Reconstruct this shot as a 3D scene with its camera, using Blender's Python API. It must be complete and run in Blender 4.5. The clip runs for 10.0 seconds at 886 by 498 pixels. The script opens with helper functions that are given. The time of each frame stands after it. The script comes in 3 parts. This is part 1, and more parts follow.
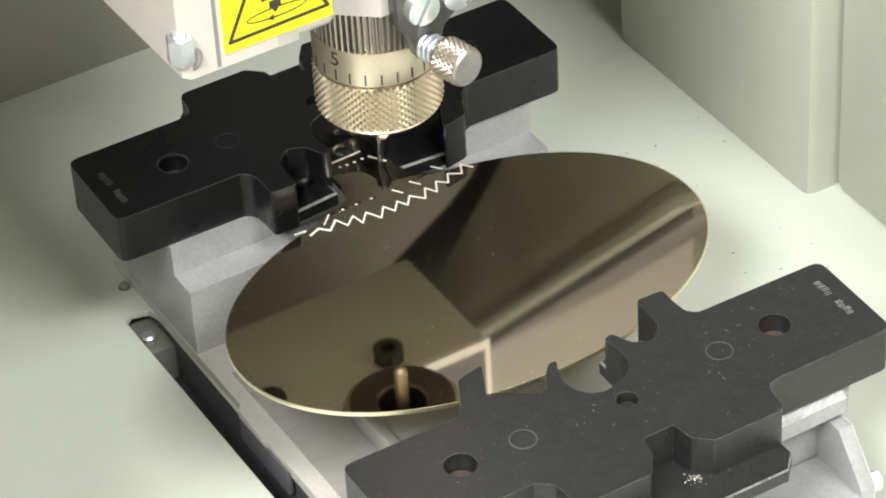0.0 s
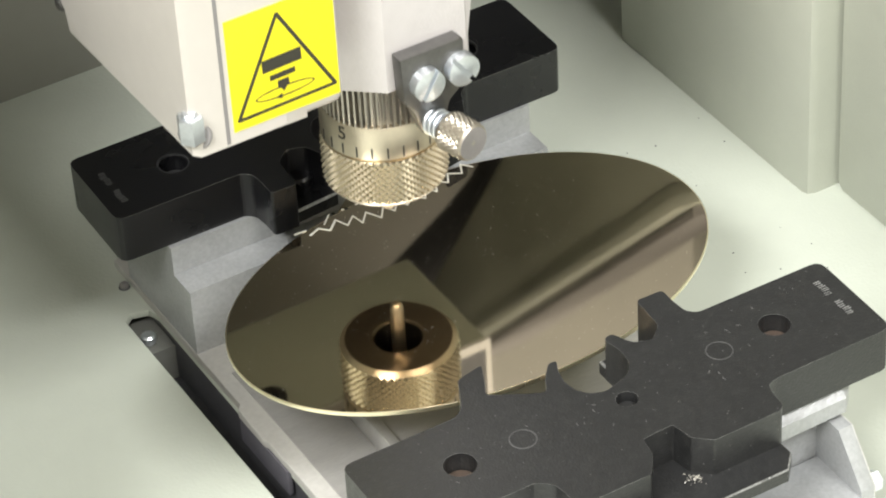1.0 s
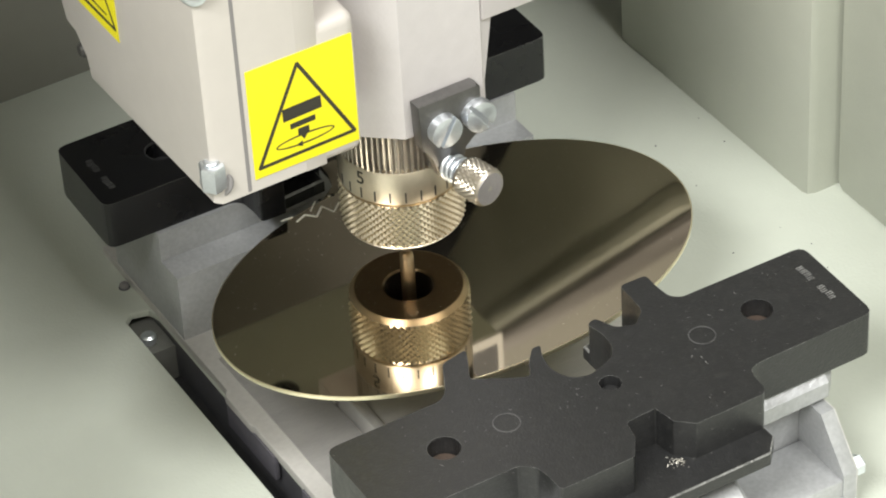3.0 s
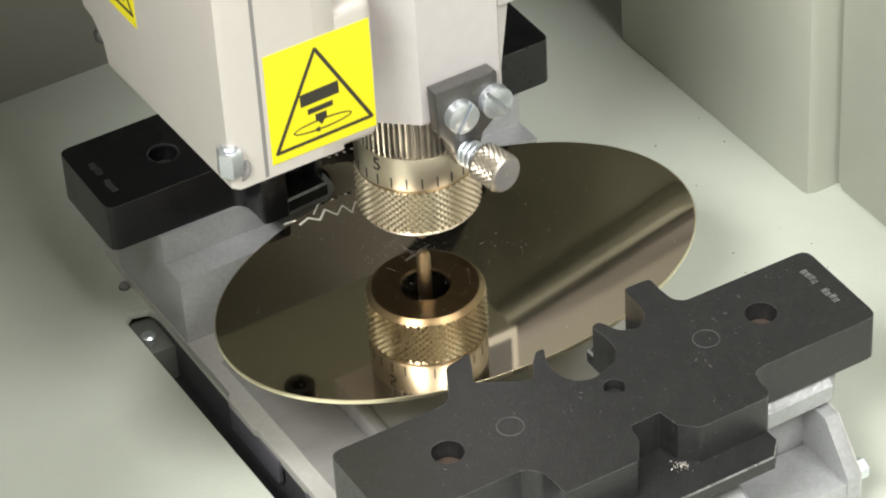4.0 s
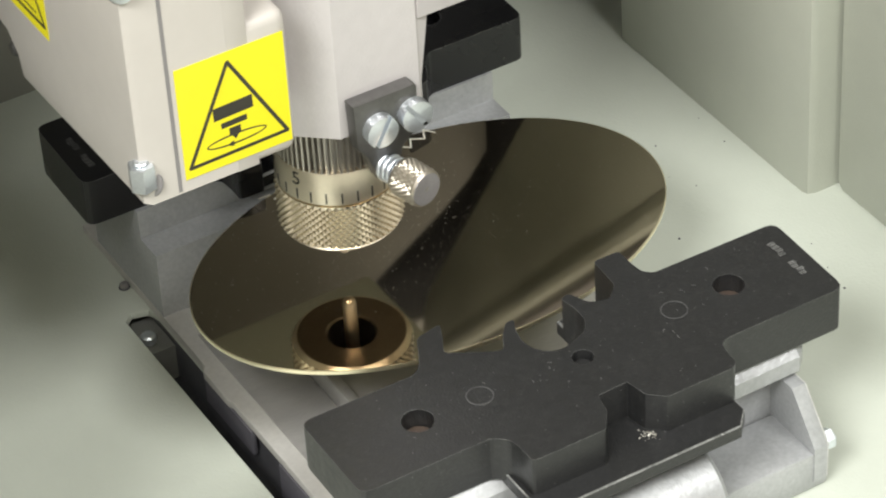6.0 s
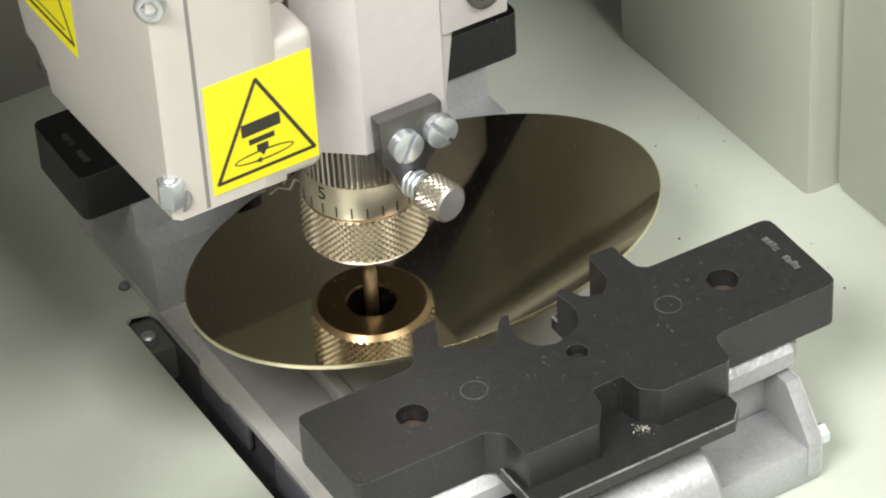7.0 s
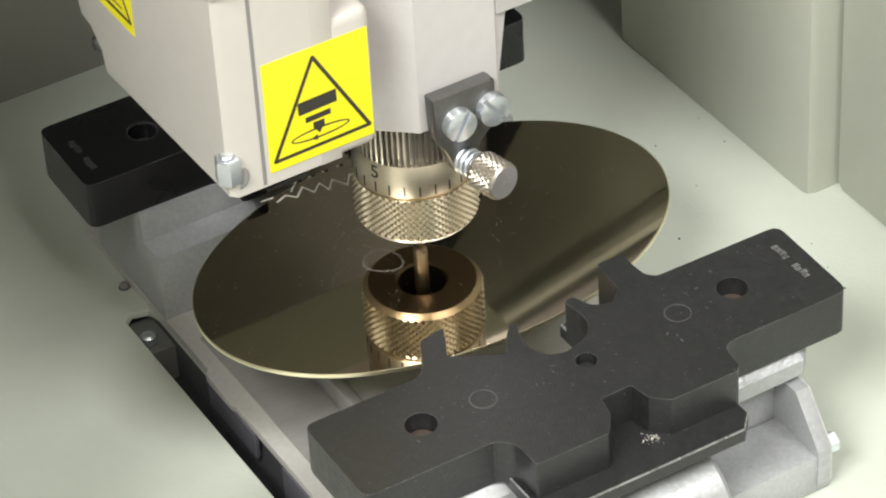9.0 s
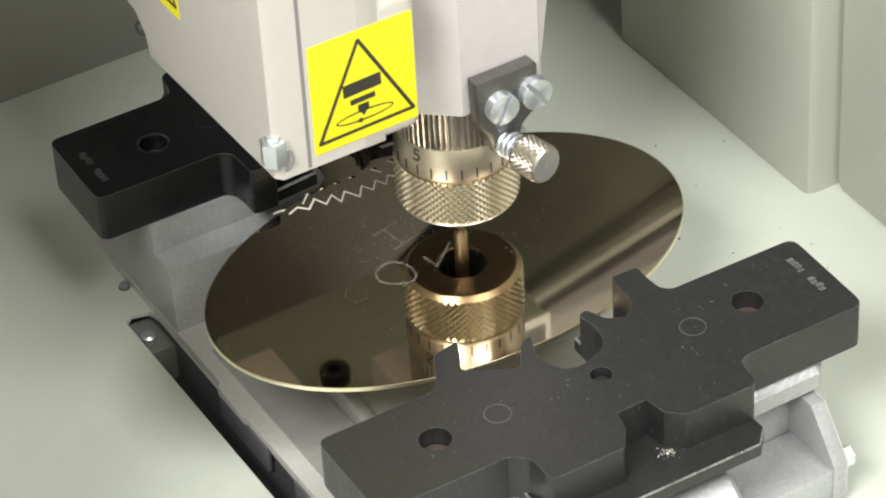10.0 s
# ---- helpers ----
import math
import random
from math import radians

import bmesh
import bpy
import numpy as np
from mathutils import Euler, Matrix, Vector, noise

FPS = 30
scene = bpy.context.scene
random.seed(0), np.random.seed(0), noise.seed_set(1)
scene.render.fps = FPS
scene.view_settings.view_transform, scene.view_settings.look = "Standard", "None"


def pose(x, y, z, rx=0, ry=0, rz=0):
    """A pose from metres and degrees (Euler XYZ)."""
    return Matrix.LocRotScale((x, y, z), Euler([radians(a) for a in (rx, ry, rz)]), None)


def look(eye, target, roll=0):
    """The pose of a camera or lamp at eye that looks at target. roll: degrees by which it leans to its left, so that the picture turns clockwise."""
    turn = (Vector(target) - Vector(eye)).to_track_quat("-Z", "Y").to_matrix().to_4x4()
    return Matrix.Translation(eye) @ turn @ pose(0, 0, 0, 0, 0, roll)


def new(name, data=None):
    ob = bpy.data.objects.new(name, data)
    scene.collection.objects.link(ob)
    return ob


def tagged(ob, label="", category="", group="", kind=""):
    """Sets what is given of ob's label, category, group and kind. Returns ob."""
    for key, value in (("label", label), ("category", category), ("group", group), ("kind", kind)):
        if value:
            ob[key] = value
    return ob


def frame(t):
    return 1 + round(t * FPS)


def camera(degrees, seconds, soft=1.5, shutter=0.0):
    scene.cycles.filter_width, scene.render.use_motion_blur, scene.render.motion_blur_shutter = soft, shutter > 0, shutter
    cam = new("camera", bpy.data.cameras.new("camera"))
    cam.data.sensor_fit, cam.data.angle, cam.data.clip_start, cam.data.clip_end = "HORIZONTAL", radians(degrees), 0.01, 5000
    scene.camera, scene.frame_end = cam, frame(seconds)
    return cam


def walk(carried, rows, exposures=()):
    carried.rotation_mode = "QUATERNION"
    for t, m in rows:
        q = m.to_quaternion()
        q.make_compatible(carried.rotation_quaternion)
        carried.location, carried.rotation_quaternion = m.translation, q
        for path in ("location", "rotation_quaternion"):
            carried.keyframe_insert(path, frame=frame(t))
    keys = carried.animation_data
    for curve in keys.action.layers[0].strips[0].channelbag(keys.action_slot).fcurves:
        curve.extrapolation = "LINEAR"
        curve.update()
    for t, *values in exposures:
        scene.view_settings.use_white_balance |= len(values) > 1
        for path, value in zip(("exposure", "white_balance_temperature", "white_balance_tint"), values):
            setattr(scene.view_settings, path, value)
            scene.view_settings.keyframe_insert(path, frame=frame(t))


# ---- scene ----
cam = camera(15.277, 10.0, soft=2.0, shutter=0.4)
EYE = Vector((-0.19839, -0.35182, 0.32751))
YAW, PITCH = radians(-28.938), radians(-38.543)
AHEAD = Vector((-math.sin(YAW) * math.cos(PITCH), math.cos(YAW) * math.cos(PITCH), math.sin(PITCH)))
VIEW = look(EYE, EYE + AHEAD, -3.592)
walk(cam, [(0.0, VIEW), (10.0, VIEW)], [(0.0, 0.37), (0.5, 0.37), (1.0, 0.33), (1.5, 0.10), (2.0, 0.02), (2.5, 0.08), (4.0, 0.03), (5.0, 0.03), (6.0, -0.05), (7.5, -0.02), (8.5, 0.03), (9.5, 0.04), (10.0, 0.1)])

# ---- world and lamps ----
world = bpy.data.worlds.new("world")
scene.world = world
world.use_nodes = True
world.node_tree.nodes["Background"].inputs[0].default_value = (0.75, 0.8, 0.85, 1)
world.node_tree.nodes["Background"].inputs[1].default_value = 0.15


def area_lamp(name, place, target, sx, sy, watts, colour):
    data = bpy.data.lights.new(name, "AREA")
    data.shape, data.size, data.size_y, data.energy, data.color = "RECTANGLE", sx, sy, watts, colour
    ob = new(name, data)
    ob.matrix_world = look(place, target)
    return ob


area_lamp("unseen_overhead_lamp", (-1.22, -0.66, 1.6), (-0.95, -0.5, 0), 0.9, 0.8, 74, (1.0, 1.0, 0.97))
# Added fill lamp without a known source; it softens the shadows.
area_lamp("unseen_overhead_lamp", (0.35, -1.2, 1.62), (0.35, -1.2, 0), 1.0, 0.6, 41, (1.0, 1.0, 0.97))


# ---- materials ----
def material(name, colour, rough=0.5, metal=0.0, spread=0.12, scale=300.0, bump=0.0, bump_scale=900.0, speck=0.0,
             speck_scale=500.0, speck_colour=(0.5, 0.5, 0.48), stretch=(1, 1, 1), rough_spread=0.1, dust=None):
    """Principled surface with a coarse and a fine variation, in object space (metres)."""
    mat = bpy.data.materials.new(name)
    mat.use_nodes = True
    nt = mat.node_tree
    bsdf = nt.nodes["Principled BSDF"]
    tc = nt.nodes.new("ShaderNodeTexCoord")
    mp = nt.nodes.new("ShaderNodeMapping")
    mp.inputs["Scale"].default_value = stretch
    nt.links.new(tc.outputs["Object"], mp.inputs[0])

    def noise_tex(s, detail=4.0):
        n = nt.nodes.new("ShaderNodeTexNoise")
        n.inputs["Scale"].default_value, n.inputs["Detail"].default_value = s, detail
        nt.links.new(mp.outputs[0], n.inputs["Vector"])
        return n

    coarse, fine = noise_tex(scale * 0.12), noise_tex(scale * 2.0)
    mix = nt.nodes.new("ShaderNodeMath")
    mix.operation = "MULTIPLY_ADD"
    mix.inputs[1].default_value = 0.4
    nt.links.new(fine.outputs[0], mix.inputs[0])
    half = nt.nodes.new("ShaderNodeMath")
    half.operation = "MULTIPLY"
    half.inputs[1].default_value = 0.6
    nt.links.new(coarse.outputs[0], half.inputs[0])
    nt.links.new(half.outputs[0], mix.inputs[2])
    ramp = nt.nodes.new("ShaderNodeValToRGB")
    ramp.color_ramp.elements[0].position, ramp.color_ramp.elements[1].position = 0.3, 0.7
    ramp.color_ramp.elements[0].color = (*[c * (1 - spread) for c in colour], 1)
    ramp.color_ramp.elements[1].color = (*[min(1, c * (1 + spread)) for c in colour], 1)
    nt.links.new(mix.outputs[0], ramp.inputs[0])
    base = ramp.outputs[0]
    if speck:
        vor = nt.nodes.new("ShaderNodeTexVoronoi")
        vor.inputs["Scale"].default_value = speck_scale
        nt.links.new(mp.outputs[0], vor.inputs["Vector"])
        mask = nt.nodes.new("ShaderNodeMath")
        mask.operation = "LESS_THAN"
        mask.inputs[1].default_value = speck
        nt.links.new(vor.outputs["Distance"], mask.inputs[0])
        over = nt.nodes.new("ShaderNodeMix")
        over.data_type = "RGBA"
        over.inputs["B"].default_value = (*speck_colour, 1)
        nt.links.new(mask.outputs[0], over.inputs["Factor"])
        nt.links.new(base, over.inputs["A"])
        base = over.outputs["Result"]
    if dust:
        grit, patch = noise_tex(6500, 2.0), noise_tex(1100, 5.0)
        both = nt.nodes.new("ShaderNodeMath")
        both.operation = "MULTIPLY"
        nt.links.new(grit.outputs[0], both.inputs[0])
        nt.links.new(patch.outputs[0], both.inputs[1])
        cut = nt.nodes.new("ShaderNodeMapRange")
        cut.inputs["From Min"].default_value, cut.inputs["From Max"].default_value = 0.27, 0.40
        nt.links.new(both.outputs[0], cut.inputs["Value"])
        over = nt.nodes.new("ShaderNodeMix")
        over.data_type = "RGBA"
        over.inputs["B"].default_value = (*dust, 1)
        nt.links.new(cut.outputs[0], over.inputs["Factor"])
        nt.links.new(base, over.inputs["A"])
        base = over.outputs["Result"]
    nt.links.new(base, bsdf.inputs["Base Color"])
    rr = nt.nodes.new("ShaderNodeMapRange")
    rr.inputs["To Min"].default_value, rr.inputs["To Max"].default_value = max(0.02, rough - rough_spread), min(1, rough + rough_spread)
    nt.links.new(coarse.outputs[0], rr.inputs["Value"])
    nt.links.new(rr.outputs[0], bsdf.inputs["Roughness"])
    bsdf.inputs["Metallic"].default_value = metal
    if bump:
        b = nt.nodes.new("ShaderNodeBump")
        b.inputs["Strength"].default_value, b.inputs["Distance"].default_value = bump, 0.0003
        nt.links.new(noise_tex(bump_scale, 2.0).outputs[0], b.inputs["Height"])
        nt.links.new(b.outputs[0], bsdf.inputs["Normal"])
    return mat


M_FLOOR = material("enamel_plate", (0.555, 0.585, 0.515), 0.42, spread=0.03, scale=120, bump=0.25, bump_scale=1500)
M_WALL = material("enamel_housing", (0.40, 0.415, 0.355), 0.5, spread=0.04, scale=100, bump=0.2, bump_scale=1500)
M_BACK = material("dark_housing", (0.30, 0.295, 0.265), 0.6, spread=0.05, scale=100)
# Rear wall colour with the hood's shade put into it.
M_UPPER = material("shaded_upper_housing", (0.17, 0.165, 0.15), 0.6, spread=0.05, scale=80)
# Tone of the added backdrops that the plate mirrors.
M_OUTER = material("mirror_backdrop_grey", (0.28, 0.275, 0.25), 0.55, spread=0.04, scale=60)
# Tone of the added west wall, which also bounces fill to the left.
M_WALL_WEST = material("shading_wall_grey", (0.42, 0.42, 0.38), 0.6, spread=0.05, scale=100)
M_BLACK = material("black_plastic", (0.006, 0.006, 0.007), 0.28, spread=0.3, scale=500, bump=0.12, bump_scale=4000, rough_spread=0.1)
M_BLACK.node_tree.nodes["Principled BSDF"].inputs["Specular IOR Level"].default_value = 0.46
M_BLACK_WORN = material("worn_black_plastic", (0.0175, 0.0177, 0.018), 0.36, spread=0.2, scale=5000, bump=0.2, bump_scale=2600,
                        speck=0.05, speck_scale=560, speck_colour=(0.17, 0.17, 0.165), rough_spread=0.14, dust=(0.029, 0.029, 0.0285))
M_EDGE = material("rubbed_black_edge", (0.17, 0.17, 0.165), 0.36, spread=0.9, scale=1800, rough_spread=0.15, dust=(0.32, 0.32, 0.31))
M_CAST = material("cast_aluminium", (0.41, 0.417, 0.425), 0.4, 0.3, spread=0.2, scale=700, bump=0.3, bump_scale=1100, rough_spread=0.22)
M_CAST_EDGE = material("rubbed_cast_edge", (0.62, 0.615, 0.60), 0.4, 0.4, spread=0.25, scale=2500)
M_MILLED = material("milled_aluminium", (0.39, 0.38, 0.37), 0.42, 0.35, spread=0.12, scale=500, bump=0.1, stretch=(1, 6, 1))
M_HEAD = material("anodised_head", (0.60, 0.57, 0.57), 0.45, 0.25, spread=0.06, scale=200, bump=0.15, bump_scale=1800)
M_COVER = material("cream_painted_cover", (0.515, 0.485, 0.45), 0.42, spread=0.04, scale=150, bump=0.08, bump_scale=1200)
M_GOLD = material("polished_gilt_brass", (0.67, 0.585, 0.465), 0.04, 1.0, spread=0.05, scale=60, rough_spread=0.015)
M_RIM = material("gilt_rim", (1.0, 0.86, 0.63), 0.3, 1.0, spread=0.1, scale=500)
# Near-white base: the glint of the cut facets is put into the colour.
M_CUT = material("pale_glint_cut", (1.0, 0.94, 0.78), 0.4, 0.25, spread=0.2, scale=900)
M_SCRATCH = material("engraved_line", (0.21, 0.20, 0.18), 0.6, 0.2, spread=0.6, scale=4000)
M_NICKEL = material("nickel_steel", (0.77, 0.69, 0.56), 0.36, 1.0, spread=0.08, scale=600, rough_spread=0.08)
# Darker base than the nose's knurled nickel.
M_KNOB = material("darker_knurled_nickel", (0.50, 0.455, 0.385), 0.36, 0.95, spread=0.2, scale=900)
M_FLUTE = material("dull_fluted_nickel", (0.44, 0.415, 0.37), 0.34, 0.9, spread=0.1, scale=600)
M_KNURL = material("bright_knurled_nickel", (0.82, 0.74, 0.59), 0.2, 1.0, spread=0.08, scale=600, rough_spread=0.06)
M_ZINC = material("zinc_steel", (0.78, 0.82, 0.87), 0.32, 0.9, spread=0.1, scale=900)
M_SCREW = material("bright_screw", (0.62, 0.65, 0.68), 0.33, 1.0, spread=0.15, scale=2000)
# Dark base carries the dim room reflected in the turned face.
M_SCREW_FACE = material("dim_reflection_face", (0.36, 0.34, 0.345), 0.5, 0.7, spread=0.15, scale=1500)
M_SEAM = material("shadow_gap_grey", (0.22, 0.21, 0.21), 0.6, spread=0.05)
# Nose metal darkened by hand for the dim reflection underneath.
M_FACE = material("dim_underside_steel", (0.30, 0.26, 0.21), 0.35, 1.0, spread=0.1, scale=800)
M_DARK = material("blackened_steel", (0.05, 0.05, 0.05), 0.4, 0.7, spread=0.2)
M_BRACKET = material("grey_bracket", (0.15, 0.147, 0.143), 0.38, 0.85, spread=0.2, scale=600)
M_SLOT = material("grey_slot_metal", (0.085, 0.085, 0.093), 0.5, spread=0.2, scale=300)
M_STRIP = material("bright_milled_aluminium", (0.56, 0.545, 0.52), 0.42, 0.25, spread=0.12, scale=500, bump=0.1)
M_GIB = material("violet_grey_steel", (0.17, 0.165, 0.19), 0.5, 0.3, spread=0.15, scale=400)
M_STUD = material("dull_stud_seat", (0.22, 0.22, 0.205), 0.5, spread=0.15, scale=300)
M_YELLOW = material("yellow_vinyl", (0.80, 0.715, 0.012), 0.4, spread=0.02)
M_INK = material("black_ink", (0.03, 0.028, 0.02), 0.5)
M_PRINT = material("moulded_mark", (0.09, 0.09, 0.09), 0.45, spread=0.7, scale=2500)
# Brown tone is the glint at the bottom of the front holes.
M_HOLE_FLOOR = material("brown_glint_hole_floor", (0.10, 0.072, 0.056), 0.45, 0.3, spread=0.25, scale=1500)
M_RUB = material("rubbed_black_plastic", (0.028, 0.028, 0.029), 0.4, spread=0.4, scale=2500)
# Near-black: the darkness of the unlit rear gap is in the colour.
M_VOID = material("unlit_gap_black", (0.018, 0.018, 0.018), 0.8)
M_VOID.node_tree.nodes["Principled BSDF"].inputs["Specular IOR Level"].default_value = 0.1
M_ROOM = material("room_plaster", (0.50, 0.48, 0.43), 0.8, spread=0.05, scale=4)
M_TABLE = material("bench_laminate", (0.45, 0.45, 0.42), 0.5, spread=0.05, scale=20)
M_CHIP = material("metal_swarf", (0.52, 0.50, 0.45), 0.4, 0.7, spread=0.6, scale=3000)

MM = 0.001


# ---- mesh helpers: all sizes in millimetres ----
def bm_box(x0, x1, y0, y1, z0, z1, bevel=0.0, segments=2):
    bm = bmesh.new()
    bmesh.ops.create_cube(bm, size=1)
    for v in bm.verts:
        v.co = Vector((x0 if v.co.x < 0 else x1, y0 if v.co.y < 0 else y1, z0 if v.co.z < 0 else z1))
    if bevel:
        bmesh.ops.bevel(bm, geom=bm.edges[:], offset=bevel, segments=segments, affect="EDGES", profile=0.5)
    return bm


def circle(cx, cy, r, n=24):
    return [(cx + r * math.cos(2 * math.pi * i / n), cy + r * math.sin(2 * math.pi * i / n)) for i in range(n)]


def bm_prism(outline, z0, z1, holes=(), bevel=0.0):
    """An outline (with holes) drawn up from z0 to z1; its top edges are softened."""
    bm = bmesh.new()
    for loop in (outline, *holes):
        vs = [bm.verts.new((x, y, z1)) for x, y in loop]
        for a, b in zip(vs, vs[1:] + vs[:1]):
            bm.edges.new((a, b))
    bmesh.ops.triangle_fill(bm, use_beauty=True, use_dissolve=False, edges=bm.edges[:])
    for f in bm.faces:
        if f.normal.z < 0:
            f.normal_flip()
    top = bm.faces[:]
    got = bmesh.ops.extrude_face_region(bm, geom=top, use_keep_orig=True)
    low = [g for g in got["geom"] if isinstance(g, bmesh.types.BMVert)]
    for v in low:
        v.co.z = z0
    bmesh.ops.recalc_face_normals(bm, faces=bm.faces[:])
    if bevel:
        rim = [e for e in bm.edges if all(abs(v.co.z - z1) < 1e-6 for v in e.verts) and len(e.link_faces) == 2
               and abs(e.link_faces[0].normal.z - e.link_faces[1].normal.z) > 0.5]
        got = bmesh.ops.bevel(bm, geom=rim, offset=bevel, segments=2, affect="EDGES", profile=0.5, clamp_overlap=True)
        for f in got["faces"]:
            f.material_index = 1
    return bm


def rounded(outline, r, n=3):
    """The outline with its corners turned by a small radius."""
    out = []
    for k, p in enumerate(outline):
        p, a, b = Vector(p), Vector(outline[k - 1]), Vector(outline[(k + 1) % len(outline)])
        da, db = (a - p), (b - p)
        t = min(r if abs(p.x) > 40 else (0.2 if abs(p.x) < 6.5 and p.y < -50 else 0.45) * r, da.length * 0.4, db.length * 0.4)
        s, e = p + da.normalized() * t, p + db.normalized() * t
        for i in range(n + 1):
            u = i / n
            out.append(tuple(s * (1 - u) ** 2 + p * 2 * u * (1 - u) + e * u * u))
    return out


def bm_lathe(profile, n=64, flutes=None):
    """(r, z) pairs turned about z. flutes(i, r) may change the radius of column i."""
    bm = bmesh.new()
    rings = []
    for r, z in profile:
        ring = []
        for i in range(n):
            rr = flutes(i, r) if flutes else r
            ring.append(bm.verts.new((rr * math.cos(2 * math.pi * i / n), rr * math.sin(2 * math.pi * i / n), z)))
        rings.append(ring)
    for a, b in zip(rings, rings[1:]):
        for i in range(n):
            j = (i + 1) % n
            bm.faces.new((a[i], a[j], b[j], b[i]))
    return bm


def bm_caps(bm):
    edges = [e for e in bm.edges if e.is_boundary]
    bmesh.ops.holes_fill(bm, edges=edges, sides=0)
    bmesh.ops.recalc_face_normals(bm, faces=bm.faces[:])
    return bm


def bm_cyl(r, z0, z1, n=32, bevel=0.3):
    return bm_caps(bm_lathe([(r - bevel, z0), (r, z0 + bevel), (r, z1 - bevel), (r - bevel, z1)], n))


def moved(bm, m):
    bmesh.ops.transform(bm, matrix=m, verts=bm.verts[:])
    return bm


def join(*bms):
    out = bmesh.new()
    for b in bms:
        me = bpy.data.meshes.new("tmp")
        b.to_mesh(me)
        b.free()
        out.from_mesh(me)
        bpy.data.meshes.remove(me)
    return out


def mesh_of(name, bm, mat, smooth=None):
    bmesh.ops.scale(bm, vec=(MM, MM, MM), verts=bm.verts[:])
    me = bpy.data.meshes.new(name)
    bm.to_mesh(me)
    bm.free()
    me.materials.append(mat)
    me.materials.append(M_EDGE if mat in (M_BLACK, M_BLACK_WORN) else M_CAST_EDGE if mat is M_CAST else mat)
    if smooth is not None:
        me.polygons.foreach_set("use_smooth", [True] * len(me.polygons))
        me.set_sharp_from_angle(angle=radians(smooth))
    return me


def part(name, bm, mat, parent=None, label="", smooth=35):
    ob = new(name, mesh_of(name, bm, mat, smooth))
    ob.parent = parent
    if label:
        ob["label"] = label
    return ob


def thing(name, label, category, group="", kind=""):
    return tagged(new(name), label, category, group, kind)


def structure(name, bm, mat, label, smooth=35):
    return tagged(part(name, bm, mat, None, "", smooth), label, "machine housing", "", "structure")


# ---- the machine's bed and housing ----
FLOOR = -22.5


def build_housing():
    slot = [(-39.8, -90), (-35.2, -90), (-34.2, 44.5), (-35.0, 46.8), (-37.8, 47.6), (-39.4, 46.2)]
    bed = [(-260, -260), (260, -260), (260, 118), (-260, 118)]
    structure("floor", bm_prism(bed, FLOOR - 1.2, FLOOR, [slot], 0.4), M_FLOOR,
              "pale grey-green enamelled bed plate with a long slot")
    structure("slot_wall", bm_box(-33.9, -32.5, -90, 50, FLOOR - 9.9, FLOOR - 1.3), M_SLOT, "dark grey wall below the bed slot")
    structure("slot_tray", bm_box(-60, -20, -120, 70, FLOOR - 12, FLOOR - 10), M_SLOT, "black recess below the slotted bed plate")
    stud = tagged(part("slot_stud", moved(bm_cyl(1.3, -3.0, -1.0, 20, 0.4), Matrix.Translation((-37.4, 42.4, FLOOR))), M_ZINC), "shiny steel stud inside the bed slot", "stud")
    part("stud_seat", bm_box(-41, -34, 39.5, 48.5, FLOOR - 9.9, FLOOR - 3.0), M_STUD, stud)
    crumbs = bmesh.new()
    rng = random.Random(31)
    for _ in range(26):
        x, y, w = rng.uniform(45, 72), rng.uniform(-20, 40), rng.choice((0.12, 0.16, 0.2, 0.3))
        foot = [crumbs.verts.new((x + w * math.cos(k * 1.571 + x), y + w * math.sin(k * 1.571 + x), FLOOR)) for k in range(4)]
        tip = crumbs.verts.new((x, y, FLOOR + w))
        for k in range(4):
            crumbs.faces.new((foot[k], foot[(k + 1) % 4], tip))
    tagged(part("dirt_crumbs", crumbs, M_SLOT, None, "", None), "scattered dark dirt crumbs on the bed plate", "dirt", "", "stuff")
    bolt = tagged(part("floor_bolt", moved(bm_cyl(0.8, 0, 1.1, 20, 0.3), Matrix.Translation((-35.6, 54.4, FLOOR))), M_SEAM), "small dull grey bolt head on the bed plate", "bolt")
    part("washer", moved(bm_cyl(1.0, 0, 0.25, 20, 0.1), Matrix.Translation((-35.6, 54.4, FLOOR + 0.01))), M_SLOT, bolt)
    # side cheek: a rounded pilaster with a sloping upper edge; drawn in (y, z), then stood up across x
    def stood(outline, x0, thick, bevel):
        bm = bm_prism(outline, 0, thick, bevel=bevel)
        moved(bm, Matrix(((0, 0, -1, x0 + thick), (1, 0, 0, 0), (0, 1, 0, 0), (0, 0, 0, 1))))
        bmesh.ops.recalc_face_normals(bm, faces=bm.faces[:])
        return bm
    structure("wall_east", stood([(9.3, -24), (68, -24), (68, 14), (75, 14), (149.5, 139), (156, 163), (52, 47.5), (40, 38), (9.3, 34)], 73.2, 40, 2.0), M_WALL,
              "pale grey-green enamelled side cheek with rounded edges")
    # Rail out of view, added for the light band mirrored in the plate.
    structure("cheek_rail", stood([(40, 37), (52, 46.2), (155, 160.5), (155, 167.5), (50, 52.5), (38, 42)], 73.0, 30, 2.6), M_WALL,
              "unseen sloping rail added to draw a light band in the plate's reflection")
    # Solid dark strip, added for the dark line beside that band.
    structure("mirror_dark_strip", stood([(50, 53), (155, 168), (155, 171), (49.5, 55)], 77.5, 24, 0.3), M_SEAM, "unseen dark strip added to draw a dark line in the plate's reflection")
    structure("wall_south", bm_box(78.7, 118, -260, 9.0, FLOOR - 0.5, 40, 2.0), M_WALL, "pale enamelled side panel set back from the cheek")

    def upright(outline, y0, thick):
        bm = bm_prism(outline, 0, thick, bevel=0.5)
